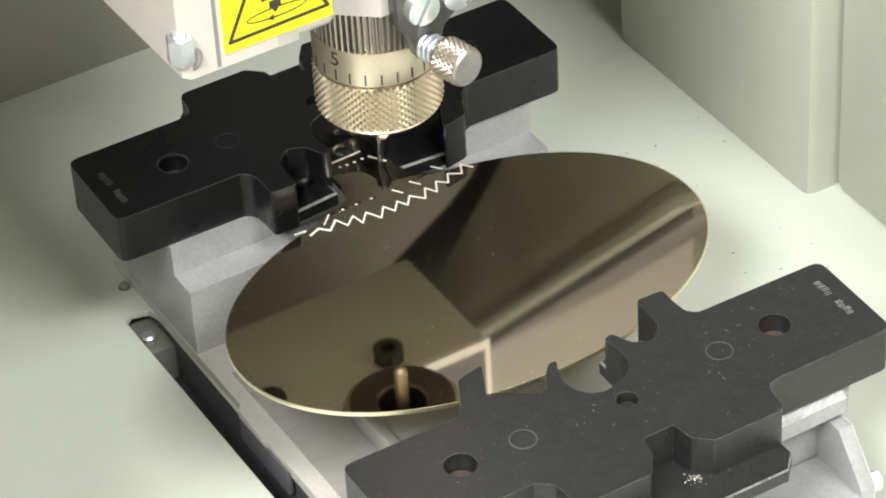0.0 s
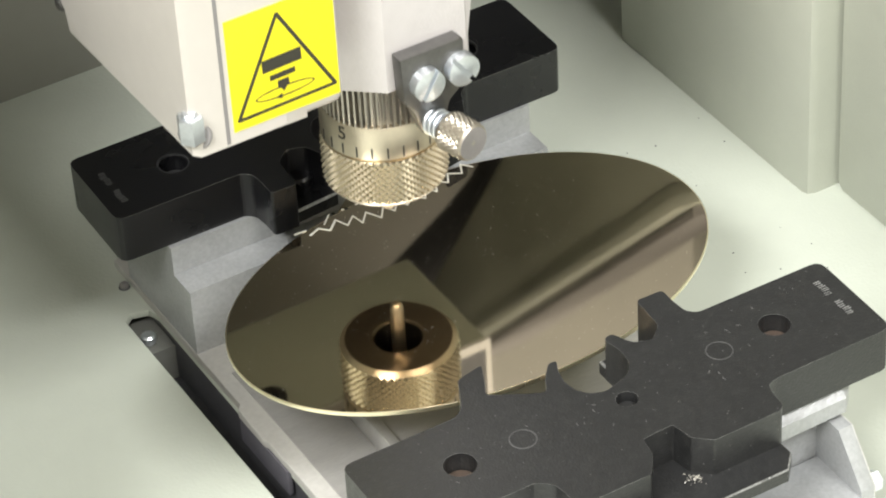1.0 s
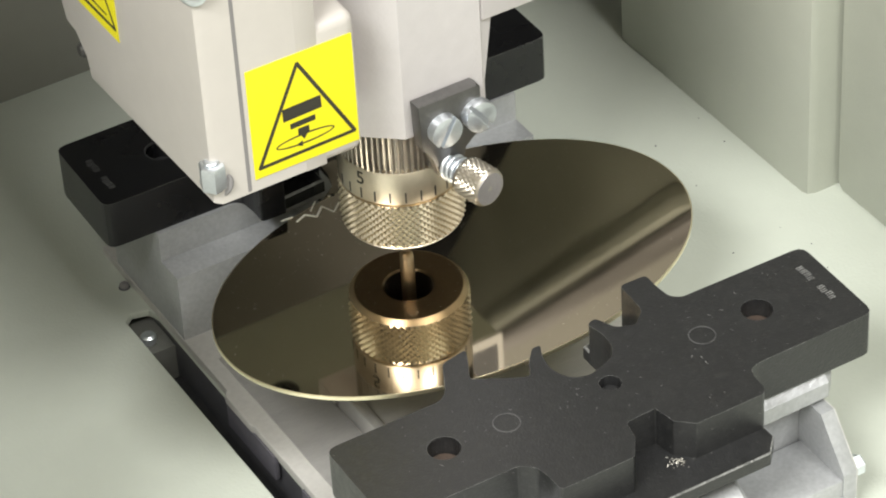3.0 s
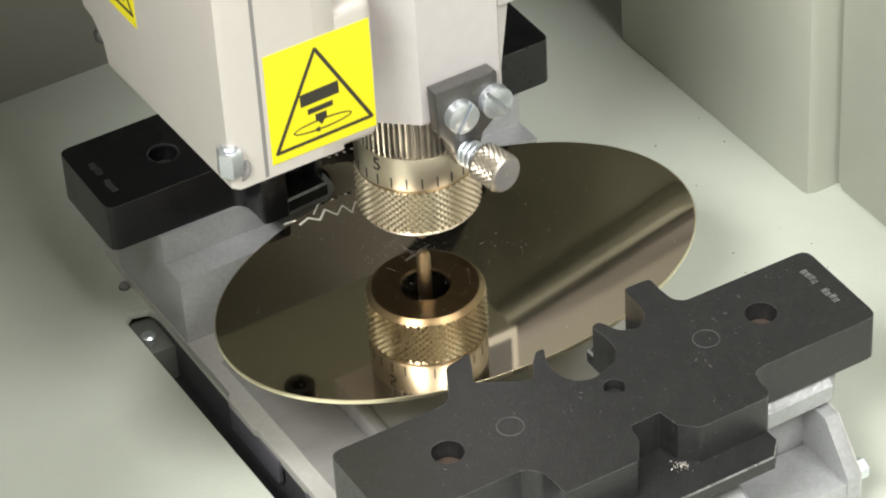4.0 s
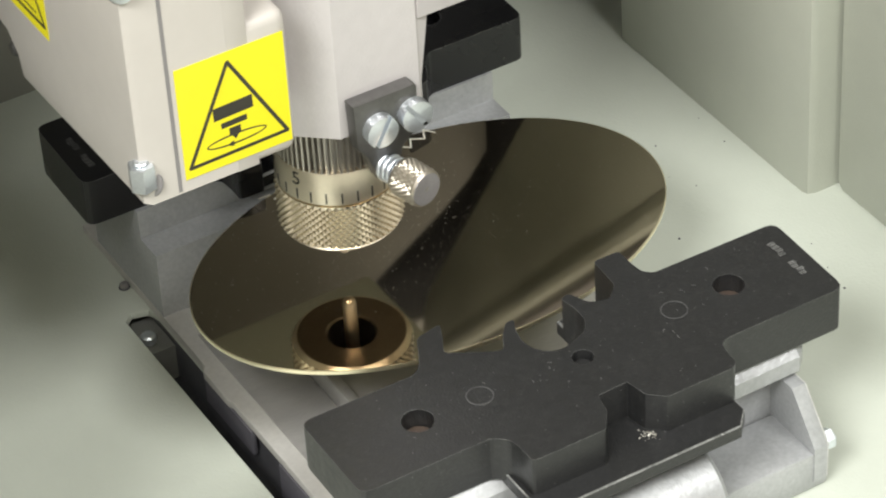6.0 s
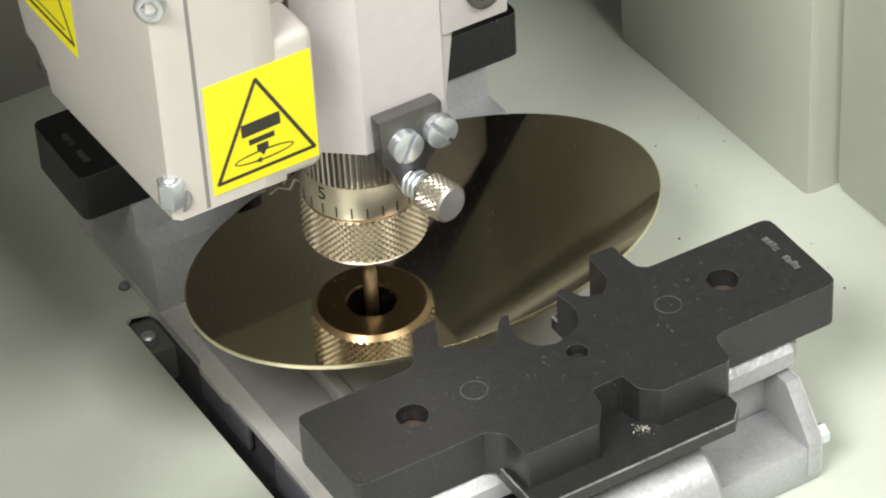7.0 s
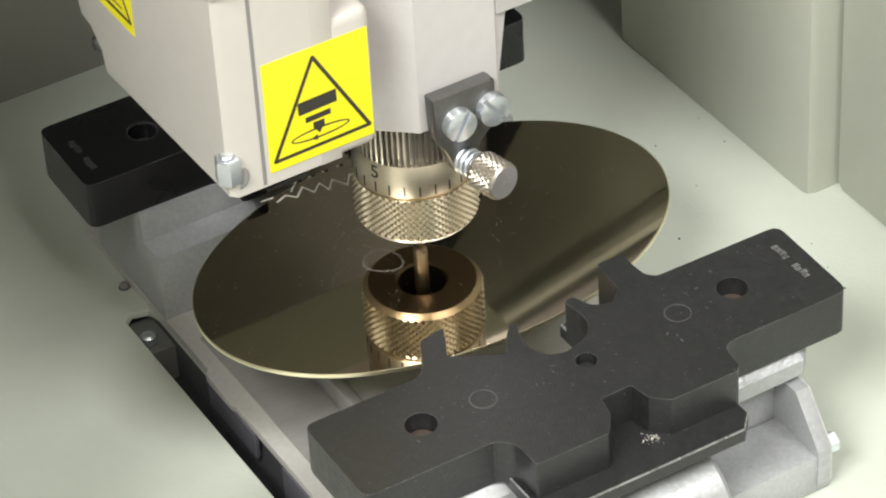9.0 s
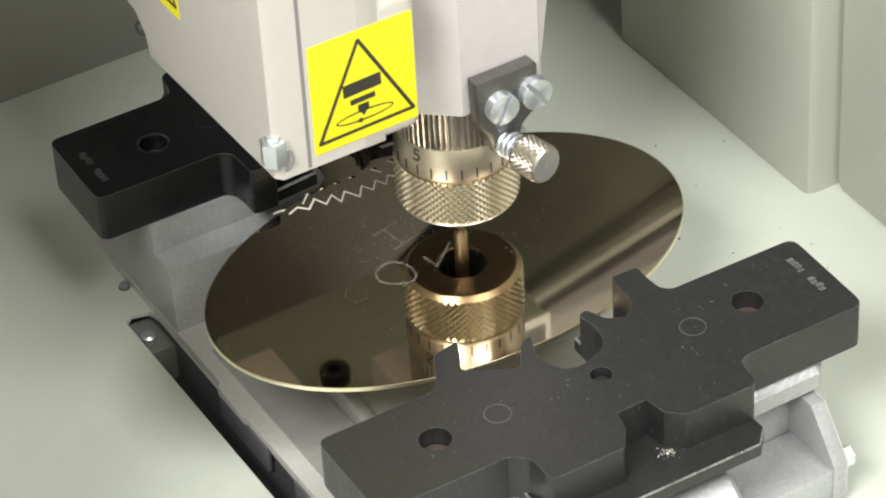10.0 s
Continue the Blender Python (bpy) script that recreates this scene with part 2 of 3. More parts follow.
        moved(bm, Matrix(((1, 0, 0, 0), (0, 0, -1, y0 + thick), (0, 1, 0, 0), (0, 0, 0, 1))))
        bmesh.ops.recalc_face_normals(bm, faces=bm.faces[:])
        return bm
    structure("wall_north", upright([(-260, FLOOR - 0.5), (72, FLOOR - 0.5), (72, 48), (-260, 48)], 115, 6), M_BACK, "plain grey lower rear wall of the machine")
    # Upper half of the rear wall; its shade comes from the darker colour.
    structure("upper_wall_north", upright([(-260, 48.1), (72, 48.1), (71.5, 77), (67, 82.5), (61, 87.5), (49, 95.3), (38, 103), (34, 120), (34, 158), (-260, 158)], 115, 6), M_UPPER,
              "upper rear wall, coloured dark for the shade below the hood")
    # Unseen black sheets that make the rear gap read dark in the plate.
    structure("rear_recess", bm_box(-20, 280, 172, 178, FLOOR - 0.5, 166), M_VOID, "unseen black sheet, the darkness of the gap behind the rear wall")
    structure("recess_wall", bm_box(160, 166, 112, 171.5, FLOOR - 0.5, 120, 0.5), M_VOID, "unseen black sheet added to keep light out of the rear gap")
    # Two added backdrops, out of view, set the tone of the plate's reflection.
    structure("rear_hood", bm_box(63, 290, 171, 178, 166.3, 330, 1.0), M_OUTER, "unseen tall backdrop added for the plate to reflect")
    structure("outer_wall", bm_box(119, 125, -60, 111, FLOOR - 0.5, 230, 1.0), M_OUTER, "unseen side backdrop added for the plate to reflect")
    # Out of view; added to block the main lamp over the left bed.
    structure("wall_west", bm_box(-101, -95, -28, 114, FLOOR - 0.5, 84, 1.0), M_WALL_WEST, "unseen grey side wall, added to shade the left of the bed")
    # Out of view; added to cast shade on the rear wall and bed.
    structure("hood", bm_box(-190, 62, 10, 160, 158.5, 170, 1.0), M_BACK, "unseen grey upper housing, added to shade the rear of the bed")


def build_room():
    def slab(name, b, mat, label):
        tagged(part(name, bm_box(*b), mat), label, "room", "", "structure")
    slab("bench", (-700, 700, -420, 400, -60, -45), M_TABLE, "grey laminate bench under the machine")
    slab("room_floor", (-2000, 2000, -2200, 1800, -820, -800), M_TABLE, "grey room floor")
    slab("room_ceiling", (-2000, 2000, -2200, 1800, 1650, 1670), M_ROOM, "plain white room ceiling")
    slab("room_wall_north", (-2000, 2000, 1800, 1820, -800, 1650), M_ROOM, "plain room wall")
    slab("room_wall_south", (-2000, 2000, -2220, -2200, -800, 1650), M_ROOM, "plain room wall")
    slab("room_wall_east", (2000, 2020, -2200, 1800, -800, 1650), M_ROOM, "plain room wall")
    slab("room_wall_west", (-2020, -2000, -2200, 1800, -800, 1650), M_ROOM, "plain room wall")


# ---- vise ----
JAW_TOP, JAW_LOW, BED = 7.8, -0.1, -2.36


def jaw_outline(end):
    """A jaw, clockwise ends included: straight arms, a toothed inner edge and a stepped outer boss."""
    inner = [(-end, -36), (-22.6, -36), (-20.9, -34.6), (-19.6, -32), (-18.2, -29.0), (-13.5, -28.0), (-14.9, -31.2), (-16.5, -34.2),
             (-14.4, -35.4), (-10.9, -37.6), (-8.6, -38.6), (-7.2, -35.8), (-5.1, -33.3), (-3.7, -33.4), (-4.7, -35.4), (-5.3, -38.2), (-4.9, -40.6), (-3.6, -42.4), (-1.4, -43.3),
             (1.5, -42.6), (3.8, -41.6), (5.2, -39.4), (5.4, -36.4), (4.7, -33.2), (6.4, -32.7), (7.9, -36.2), (10.8, -37.4),
             (13.4, -35), (13.6, -31.5), (13.7, -28.3), (18.4, -28.4), (18.3, -31.5), (18.6, -34.5), (20, -35.8), (42.2, -36)]
    outer = [(42, -54.8), (21.3, -54.8), (19.3, -55.3), (18.7, -57), (18.5, -60), (17.6, -61), (5.9, -61), (3.3, -58.6),
             (2.7, -54.9), (-2.5, -55.1), (-3.2, -58.6), (-5.6, -62), (-18, -62), (-18, -58.5), (-18.4, -56.2), (-20.4, -54.4),
             (-end, -54.4)]
    return (inner + outer)[::-1]


def build_jaw(parent, mat, turn, label, low=JAW_LOW, end=42.0):
    holes = [circle(27.8, -44.6, 2.5), circle(-27.4, -45.2, 2.5), circle(0.3, -46.5, 1.7, 16)]
    bm = bm_prism(rounded(jaw_outline(end), 1.8), low, JAW_TOP, holes, 0.3)
    jaw = part("jaw", bm, mat, parent, label, 12)
    jaw.matrix_basis = turn
    ledge = part("ledge", bm_prism([(-19, -66), (15.5, -66), (18, -63.2), (18, -53), (-19, -53)], JAW_LOW - 1.2, 1.0, bevel=0.22), mat, jaw, "", 12)
    part("shelf", bm_prism([(5.6, -30.4), (17.6, -29.4), (17.6, -45), (5.6, -45)], JAW_LOW - 1.2, 1.1, bevel=0.35), mat, jaw, "", 12)
    if mat is M_BLACK:
        part("shelf", bm_prism([(-5.6, -45), (-17.6, -45), (-17.6, -29.4), (-5.6, -30.4)], JAW_LOW - 1.2, 1.1, bevel=0.35), mat, jaw, "", 12)
    for x, y in ((17.6, -45), (-17, -45.5)):
        ring = bm_caps(bm_lathe([(1.95, JAW_TOP), (1.95, JAW_TOP + 0.11), (2.1, JAW_TOP + 0.11), (2.1, JAW_TOP)], 28))
        part("ejector_mark", moved(ring, Matrix.Translation((x, y, -0.07))), M_RUB if mat is M_BLACK else M_PRINT, jaw)
    for x, y in ((27.8, -44.6), (-27.4, -45.2)):
        # Hole floor; the faint gleam down there is put into its colour.
        part("hole_floor", moved(bm_cyl(2.46, 2.0, 4.7, 24, 0.15), Matrix.Translation((x, y, 0))), M_RUB if mat is M_BLACK else M_HOLE_FLOOR, jaw, "dull floor of the hole, toned for the glint in it")
    part("jaw_screw", moved(bm_cyl(1.6, 4.5, 6.3, 18, 0.3), Matrix.Translation((0.3, -46.5, 0))), M_DARK, jaw, "black recessed screw")
    # low peg below the inner teeth
    part("peg", moved(bm_cyl(2.4, JAW_LOW, 3.0, 20, 0.4), Matrix.Translation((9.5, -36.5, 0))), mat, jaw)
    # raised moulded number, too small to read
    rng = random.Random(21)
    for k in range(2):
        for i in range(4):
            y, x = -39.9 - k * 5.4 - i * 0.95, 38.3 + rng.uniform(-0.15, 0.15)
            for u in range(2):
                b = bm_box(x, x + rng.uniform(1.0, 1.25), y - 0.42 * u - 0.14, y - 0.42 * u, JAW_TOP - 0.01, JAW_TOP + 0.05)
                part("number_mark", b, M_PRINT if mat is M_BLACK else M_EDGE, jaw)
    scuffs = bmesh.new()
    for cx, cy, sx, n in ((14, -43, 12, 60), (-16, -47, 12, 36), (33, -44, 5, 14), (8, -56, 6, 10)):
        for _ in range(n):
            x, y, a, n2 = rng.gauss(cx, sx), rng.gauss(cy, 4.5), rng.uniform(0.0, 3.1), rng.choice((0.04, 0.05, 0.06, 0.08, 0.1, 0.3))
            if abs(math.hypot(x - 27.8, y + 44.6)) < 3.2 or not -53.5 < y < -37 or abs(x) > 40 or math.hypot(x + 27.4, y + 45.2) < 3.2 or math.hypot(x - 0.3, y + 46.5) < 2.5 or (abs(x) < 12 and y > -44):
                continue
            d, e = Vector((math.cos(a) * n2, math.sin(a) * n2, 0)), Vector((-math.sin(a) * 0.04, math.cos(a) * 0.04, 0))
            c = Vector((x, y, JAW_TOP + 0.015))
            scuffs.faces.new([scuffs.verts.new(p) for p in (c - d - e, c + d - e, c + d + e, c - d + e)])
    if mat is M_BLACK:
        scuffs.free()
        for x, y in ((27.8, -44.6), (-27.4, -45.2)):
            ring = bm_lathe([(2.45, JAW_TOP - 0.4), (2.5, JAW_TOP + 0.03), (2.72, JAW_TOP + 0.03), (2.72, JAW_TOP - 0.4), (2.45, JAW_TOP - 0.4)], 28)
            part("hole_rim", moved(ring, Matrix.Translation((x, y, 0))), M_RUB, jaw, "rubbed hole rim")
        return jaw
    part("scuffs", scuffs, M_EDGE, jaw, "fine pale scuff marks", None)["kind"] = "stuff"
    return jaw


def build_vise():
    vise = thing("engraving_vise", "cast aluminium sliding vise with black toothed plastic jaws", "vise")
    part("slide_plate", bm_prism([(-34.4, 46), (-34.4, 15), (-35.3, 13.8), (-35.3, 5.2), (-34.9, 4.4), (-34.9, -61.5), (33, -61.5), (33, 20), (34, 20), (34, 60), (-34.4, 60)],
                                 FLOOR + 0.1, -20.9, bevel=0.25), M_STRIP, vise, "milled grey aluminium slide plate")
    part("bed_plate", bm_box(-31.85, -21.7, -60, 22.3, -20.95, -20.55, 0.15), M_MILLED, vise)
    for y0, y1, depth in ((-2, 14, 5.0), (-61, -11, 7.0)):
        part("slide_gib", bm_box(-35.2, -34.25, y0, y1, FLOOR - depth, FLOOR - 0.05, 0.2), M_GIB, vise, "dull violet-grey gib in the slot")
    # raised centre bed below the workpiece
    part("centre_rail", bm_box(-20, 20, -60, 29.5, -20.9, -17.5, 0.5), M_MILLED, vise)
    part("guide_strip", bm_box(-21.6, -19.6, -60, 29.5, -20.9, -16.6, 0.4), M_MILLED, vise)
    # fixed block with a step, under the rear jaw
    step = [(29.8, -20.9), (54.4, -20.9), (54.4, BED), (35.3, BED), (35.3, -8), (29.8, -8)]
    block = bm_prism(step, 0, 68.4, bevel=0.22)
    moved(block, Matrix(((0, 0, -1, 34.2), (1, 0, 0, 0), (0, 1, 0, 0), (0, 0, 0, 1))))
    bmesh.ops.recalc_face_normals(block, faces=block.faces[:])
    part("fixed_block", block, M_CAST, vise, "rough cast aluminium block with milled side")
    part("moving_block", bm_box(-34, 32, -51.5, -38, -20.9, -7.0, 0.8), M_CAST, vise)
    part("clamp_bar", bm_box(-34.5, 35.2, -55.4, -40, -6.9, JAW_LOW - 0.02, 2.0, 1), M_CAST, vise, "smooth round-edged aluminium bar")
    gusset = bm_prism([(-63.2, -20.9), (-63.2, -14.2), (-57, -6.2), (-50, -6.2), (-50, -20.9)], 0, 2.8, bevel=0.4)
    moved(gusset, Matrix(((0, 0, 1, 30.7), (1, 0, 0, 0), (0, 1, 0, 0), (0, 0, 0, 1))))
    bmesh.ops.recalc_face_normals(gusset, faces=gusset.faces[:])
    part("gusset", gusset, M_CAST, vise)
    part("front_tray", bm_box(-34.2, 33.4, -63, -51.6, FLOOR + 0.2, -15.2, 0.5), M_CAST, vise, "rough cast aluminium front carrier")
    part("drum", moved(bm_cyl(8.5, -26, 12, 40, 1.0), Matrix.Translation((0, -60, -14)) @ pose(0, 0, 0, 0, 90, 0)), M_CAST, vise)
    bolt = part("side_bolt", moved(bm_cyl(1.7, 0, 1.8, 6, 0.3), Matrix.Translation((33.4, -61.4, -14.9)) @ pose(0, 0, 0, 0, 90, 0)), M_ZINC, vise, "bright zinc hexagon bolt")
    build_jaw(vise, M_BLACK_WORN, pose(0, 0, 0, 0, 0, -0.6), "black plastic jaw with worn, dusty top")
    build_jaw(vise, M_BLACK, pose(-0.4 * MM, 0, -1.48 * MM, 0, 0, 179.6), "glossy black plastic jaw", JAW_LOW - 0.75, 41.3)
    rng = random.Random(9)
    chips = bmesh.new()
    for _ in range(46):
        x, y, a = rng.gauss(2.9, 0.9), rng.gauss(-59.9, 1.0), rng.uniform(0, 6.28)
        if not (-2 < x < 8 and -65.6 < y < -55.5) or (x > 3 and y > -59.5 + 0.9 * (3 - x)):
            continue
        n, w = rng.uniform(0.08, 0.3), rng.uniform(0.04, 0.08)
        d, e = Vector((math.cos(a) * n, math.sin(a) * n, 0)), Vector((-math.sin(a) * w, math.cos(a) * w, 0))
        c = Vector((x, y, 1.02))
        vs = [chips.verts.new(p) for p in (c - d - e, c + d - e, c + d + e, c - d + e)]
        tip = chips.verts.new(c + Vector((0, 0, 0.18)))
        for k in range(4):
            chips.faces.new((vs[k], vs[(k + 1) % 4], tip))
    part("swarf", chips, M_CHIP, vise, "fine pale swarf", None)["kind"] = "stuff"
    return vise


# ---- workpiece ----
HALF_X, HALF_Y = 41.34, 26.79


def bm_stroke(points, width, z0, z1):
    """A flat cut line along a polyline."""
    bm = bmesh.new()
    for (xa, ya), (xb, yb) in zip(points, points[1:]):
        d = Vector((xb - xa, yb - ya))
        if d.length < 1e-6:
            continue
        s = Vector((-d.y, d.x)).normalized() * width / 2
        e = d.normalized() * width / 4
        cs = [Vector((xa, ya)) - e + s, Vector((xa, ya)) - e - s, Vector((xb, yb)) + e - s, Vector((xb, yb)) + e + s]
        lo = [bm.verts.new((c.x, c.y, z0)) for c in cs]
        hi = [bm.verts.new((c.x, c.y, z1)) for c in cs]
        bm.faces.new(hi)
        bm.faces.new(lo[::-1])
        for i in range(4):
            j = (i + 1) % 4
            bm.faces.new((lo[i], lo[j], hi[j], hi[i]))
    bmesh.ops.recalc_face_normals(bm, faces=bm.faces[:])
    return bm


def bm_ring(cx, cy, rx, ry, width, z0, z1, lean=0.0, n=40):
    def loop(dx):
        return [(cx + (rx + dx) * math.cos(a) - lean * math.sin(a), cy + (ry + dx) * math.sin(a)) for a in [2 * math.pi * i / n for i in range(n)]]
    return bm_prism(loop(width / 2), z0, z1, [loop(-width / 2)])


def bm_dust(spots, rng, z):
    dust = bmesh.new()
    for x, y in spots:
        a, r = rng.uniform(0, 6.283), rng.choice((0.035, 0.04, 0.045, 0.05, 0.06, 0.085))
        vs = [dust.verts.new((x + r * math.cos(k * 2.09 + a), y + r * math.sin(k * 2.09 + a), z)) for k in range(3)]
        tip = dust.verts.new((x, y, z + r))
        for k in range(3):
            dust.faces.new((vs[k], vs[(k + 1) % 3], tip))
    return dust


def build_medal():
    medal = thing("oval_plate", "mirror-polished gilt brass oval plate held between the jaws", "metal plate")
    def swell(c):
        return math.copysign(abs(c) ** 0.98, c)
    oval = [(HALF_X * swell(math.cos(2 * math.pi * i / 160)), HALF_Y * swell(math.sin(2 * math.pi * i / 160))) for i in range(160)]
    face = part("plate_face", bm_prism([(x * 0.9955, y * 0.9945) for x, y in oval], -0.5, 0.0), M_GOLD, medal)
    rim = bm_prism(oval, -0.72, -0.02, bevel=0.14)
    part("rim", rim, M_RIM, medal, "bright gilt rim")
    tab = [(-9, 26.3), (-6.2, 28.6), (-5.2, 32), (-5.0, 41.5), (-4, 42.6), (4, 42.6), (5.0, 41.5), (5.2, 32), (6.2, 28.6), (9, 26.3)]
    part("hanging_tab", bm_prism(tab[::-1], -0.9, -0.01, [circle(0, 40.2, 1.3, 20)], 0.1), M_GOLD, medal, "gilt hanging tab with a small hole")
    # bright-cut sawtooth border: each tooth rises short and steep and falls long and flat
    lay = Matrix.Translation((-0.19, 0.05, 0)) @ pose(0, 0, 0, 0, 0, -1.4)

    def border(x):
        return 21.0 + 0.0125 * (x + 2) ** 2
    low = [-12.7 + 2.78 * i + 0.25 * math.sin(2.3 * i) for i in range(11)]
    zig = [(-16.0, 23.05), (-14.1, 23.9)]
    for i, x in enumerate(low):
        zig.append((x, border(x) + 0.3 * math.sin(1.7 * i)))
        if i < 10:
            zig.append((x + 1.95 - 0.11 * i, border(x) + 1.95 + 0.05 * i))
    for i, (a, b) in enumerate(zip(zig, zig[1:])):
        part("cut_line", moved(bm_stroke([a, b], 0.4 if i < 3 else 0.3, -0.03, 0.03), lay), M_CUT, medal)
    for line in ([(-3.9, 38.1), (1.4, 38.4)], [(2.0, 36.4), (3.8, 33.7)], [(-3.5, 36.5), (-3.3, 36.3)], [(-2.2, 36.4), (-2.0, 36.2)], [(-0.8, 36.4), (-0.6, 36.2)], [(0.7, 36.5), (0.9, 36.3)]):
        part("cut_line", moved(bm_stroke(line, 0.3, -0.03, 0.035), lay), M_CUT, medal)
    for i, x in enumerate((-11.0, -8.6, -6.1, -3.3, 0.8, 4.25, 9.2)):
        y = 26.2 + 0.024 * max(0.0, x) ** 2
        dash = [(x, y), (x + 0.7 + 0.09 * i, y - 1.6)] if i > 3 else [(x, y), (x + 0.3, y - 0.12)] if i else [(x, y), (x - 1.85, y - 1.9)]
        # Flat dark disc: the shadow dot beside each cut, painted on.
        part("dot_shadow", moved(bm_cyl(0.33, -0.02, 0.012, 16, 0.005), lay @ Matrix.Translation((x + 0.75, y - 0.15, 0))), M_DARK, medal)
        part("dash_cut", moved(bm_stroke(dash, 0.27, -0.03, 0.03), lay), M_CUT, medal)
    part("end_cut", moved(bm_stroke([(-18.1, 24.6), (-16.1, 24.5)], 0.3, -0.03, 0.035), lay), M_CUT, medal)
    # dust and swarf on the polished face
    rng = random.Random(4)
    spots = []
    for _ in range(720):
        a, r = rng.uniform(0, 6.283), math.sqrt(rng.random())
        spots.append((HALF_X * 0.97 * r * math.cos(a), HALF_Y * 0.97 * r * math.sin(a)))
    ob = part("swarf_dust", bm_dust(spots, rng, 0.018), M_CHIP, medal, "fine bright metal dust", None)
    ob["kind"] = "stuff"
    return medal


# letters cut during the clip: (start, end, line width, corners), in the plate's space
def letter_strokes():
    ring = [(-9.35 + 2.95 * math.cos(a) - 0.5 * math.sin(a), -0.15 + 3.1 * math.sin(a) + 0.35 * math.sin(2 * a))
            for a in [radians(115 + 30 * k) for k in range(13)]]
    bow = [(-17.0, 1.4), (-18.1, 0.3), (-18.7, -0.9), (-18.4, -2.0), (-17.4, -2.8), (-15.6, -2.8)]
    return [(1.5, 1.85, 0.42, [(-7.4, 10.1), (-2.3, 11.3)]), (2.55, 3.05, 0.4, [(-5.2, 10.8), (-4.4, 5.9)]),
            (3.45, 3.95, 0.42, [(-6.4, 5.2), (-0.8, 6.6)]), (5.2, 5.75, 0.13, bow), (6.5, 7.75, 0.36, ring),
            (8.6, 8.8, 0.36, [(-3.4, 1.0), (-2.9, -2.3)]), (8.8, 9.15, 0.36, [(-2.9, -2.3), (2.0, 1.8)])]


def bm_burr(a, b, width, rng):
    """A freshly scratched line: many short, broken burrs along it."""
    bm = bmesh.new()
    a, b = Vector((*a, 0)), Vector((*b, 0))
    run = (b - a).normalized()
    side = Vector((-run.y, run.x, 0))
    for _ in range(int((b - a).length * (28 if width > 0.2 else 4))):
        c = a.lerp(b, rng.random()) + side * rng.gauss(0, 0.36) * width
        d = (run + side * rng.gauss(0, 0.8)).normalized() * rng.uniform(0.04, 0.17)
        e = Vector((-d.y, d.x, 0)).normalized() * rng.uniform(0.012, 0.032)
        foot = [bm.verts.new(p + Vector((0, 0, -0.05))) for p in (c - d - e, c + d - e, c + d + e, c - d + e)]
        top = [bm.verts.new(p + Vector((0, 0, rng.uniform(0.01, 0.03)))) for p in (c - d * 0.8 - e * 0.4, c + d * 0.8 - e * 0.4, c + d * 0.8 + e * 0.4, c - d * 0.8 + e * 0.4)]
        bm.faces.new(top)
        for k in range(4):
            bm.faces.new((foot[k], foot[(k + 1) % 4], top[(k + 1) % 4], top[k]))
    return bm


# ---- engraving head: local origin at the cutter's tip ----
def bm_knurl(r, z0, z1, columns, rows, depth):
    bm = bmesh.new()
    grid = []
    for i in range(rows + 1):
        z = z0 + (z1 - z0) * i / rows
        edge = i in (0, rows)
        ring = []
        for j in range(columns):
            rr = r - depth if edge or (i + j) % 2 else r
            a = 2 * math.pi * j / columns
            ring.append(bm.verts.new((rr * math.cos(a), rr * math.sin(a), z)))
        grid.append(ring)
    for i in range(rows):
        for j in range(columns):
            k = (j + 1) % columns
            a, b, c, d = grid[i][j], grid[i][k], grid[i + 1][k], grid[i + 1][j]
            if (i + j) % 2 == 0:
                bm.faces.new((a, b, d)), bm.faces.new((b, c, d))
            else:
                bm.faces.new((a, b, c)), bm.faces.new((a, c, d))
    return bm


def text_bm(word, size):
    cu = bpy.data.curves.new("word", "FONT")
    cu.body, cu.size, cu.align_x, cu.align_y, cu.extrude = word, size, "CENTER", "CENTER", 0.03
    ob = bpy.data.objects.new("word", cu)
    me = ob.to_mesh()
    bm = bmesh.new()
    bm.from_mesh(me)
    ob.to_mesh_clear()
    bpy.data.objects.remove(ob)
    bpy.data.curves.remove(cu)
    return bm


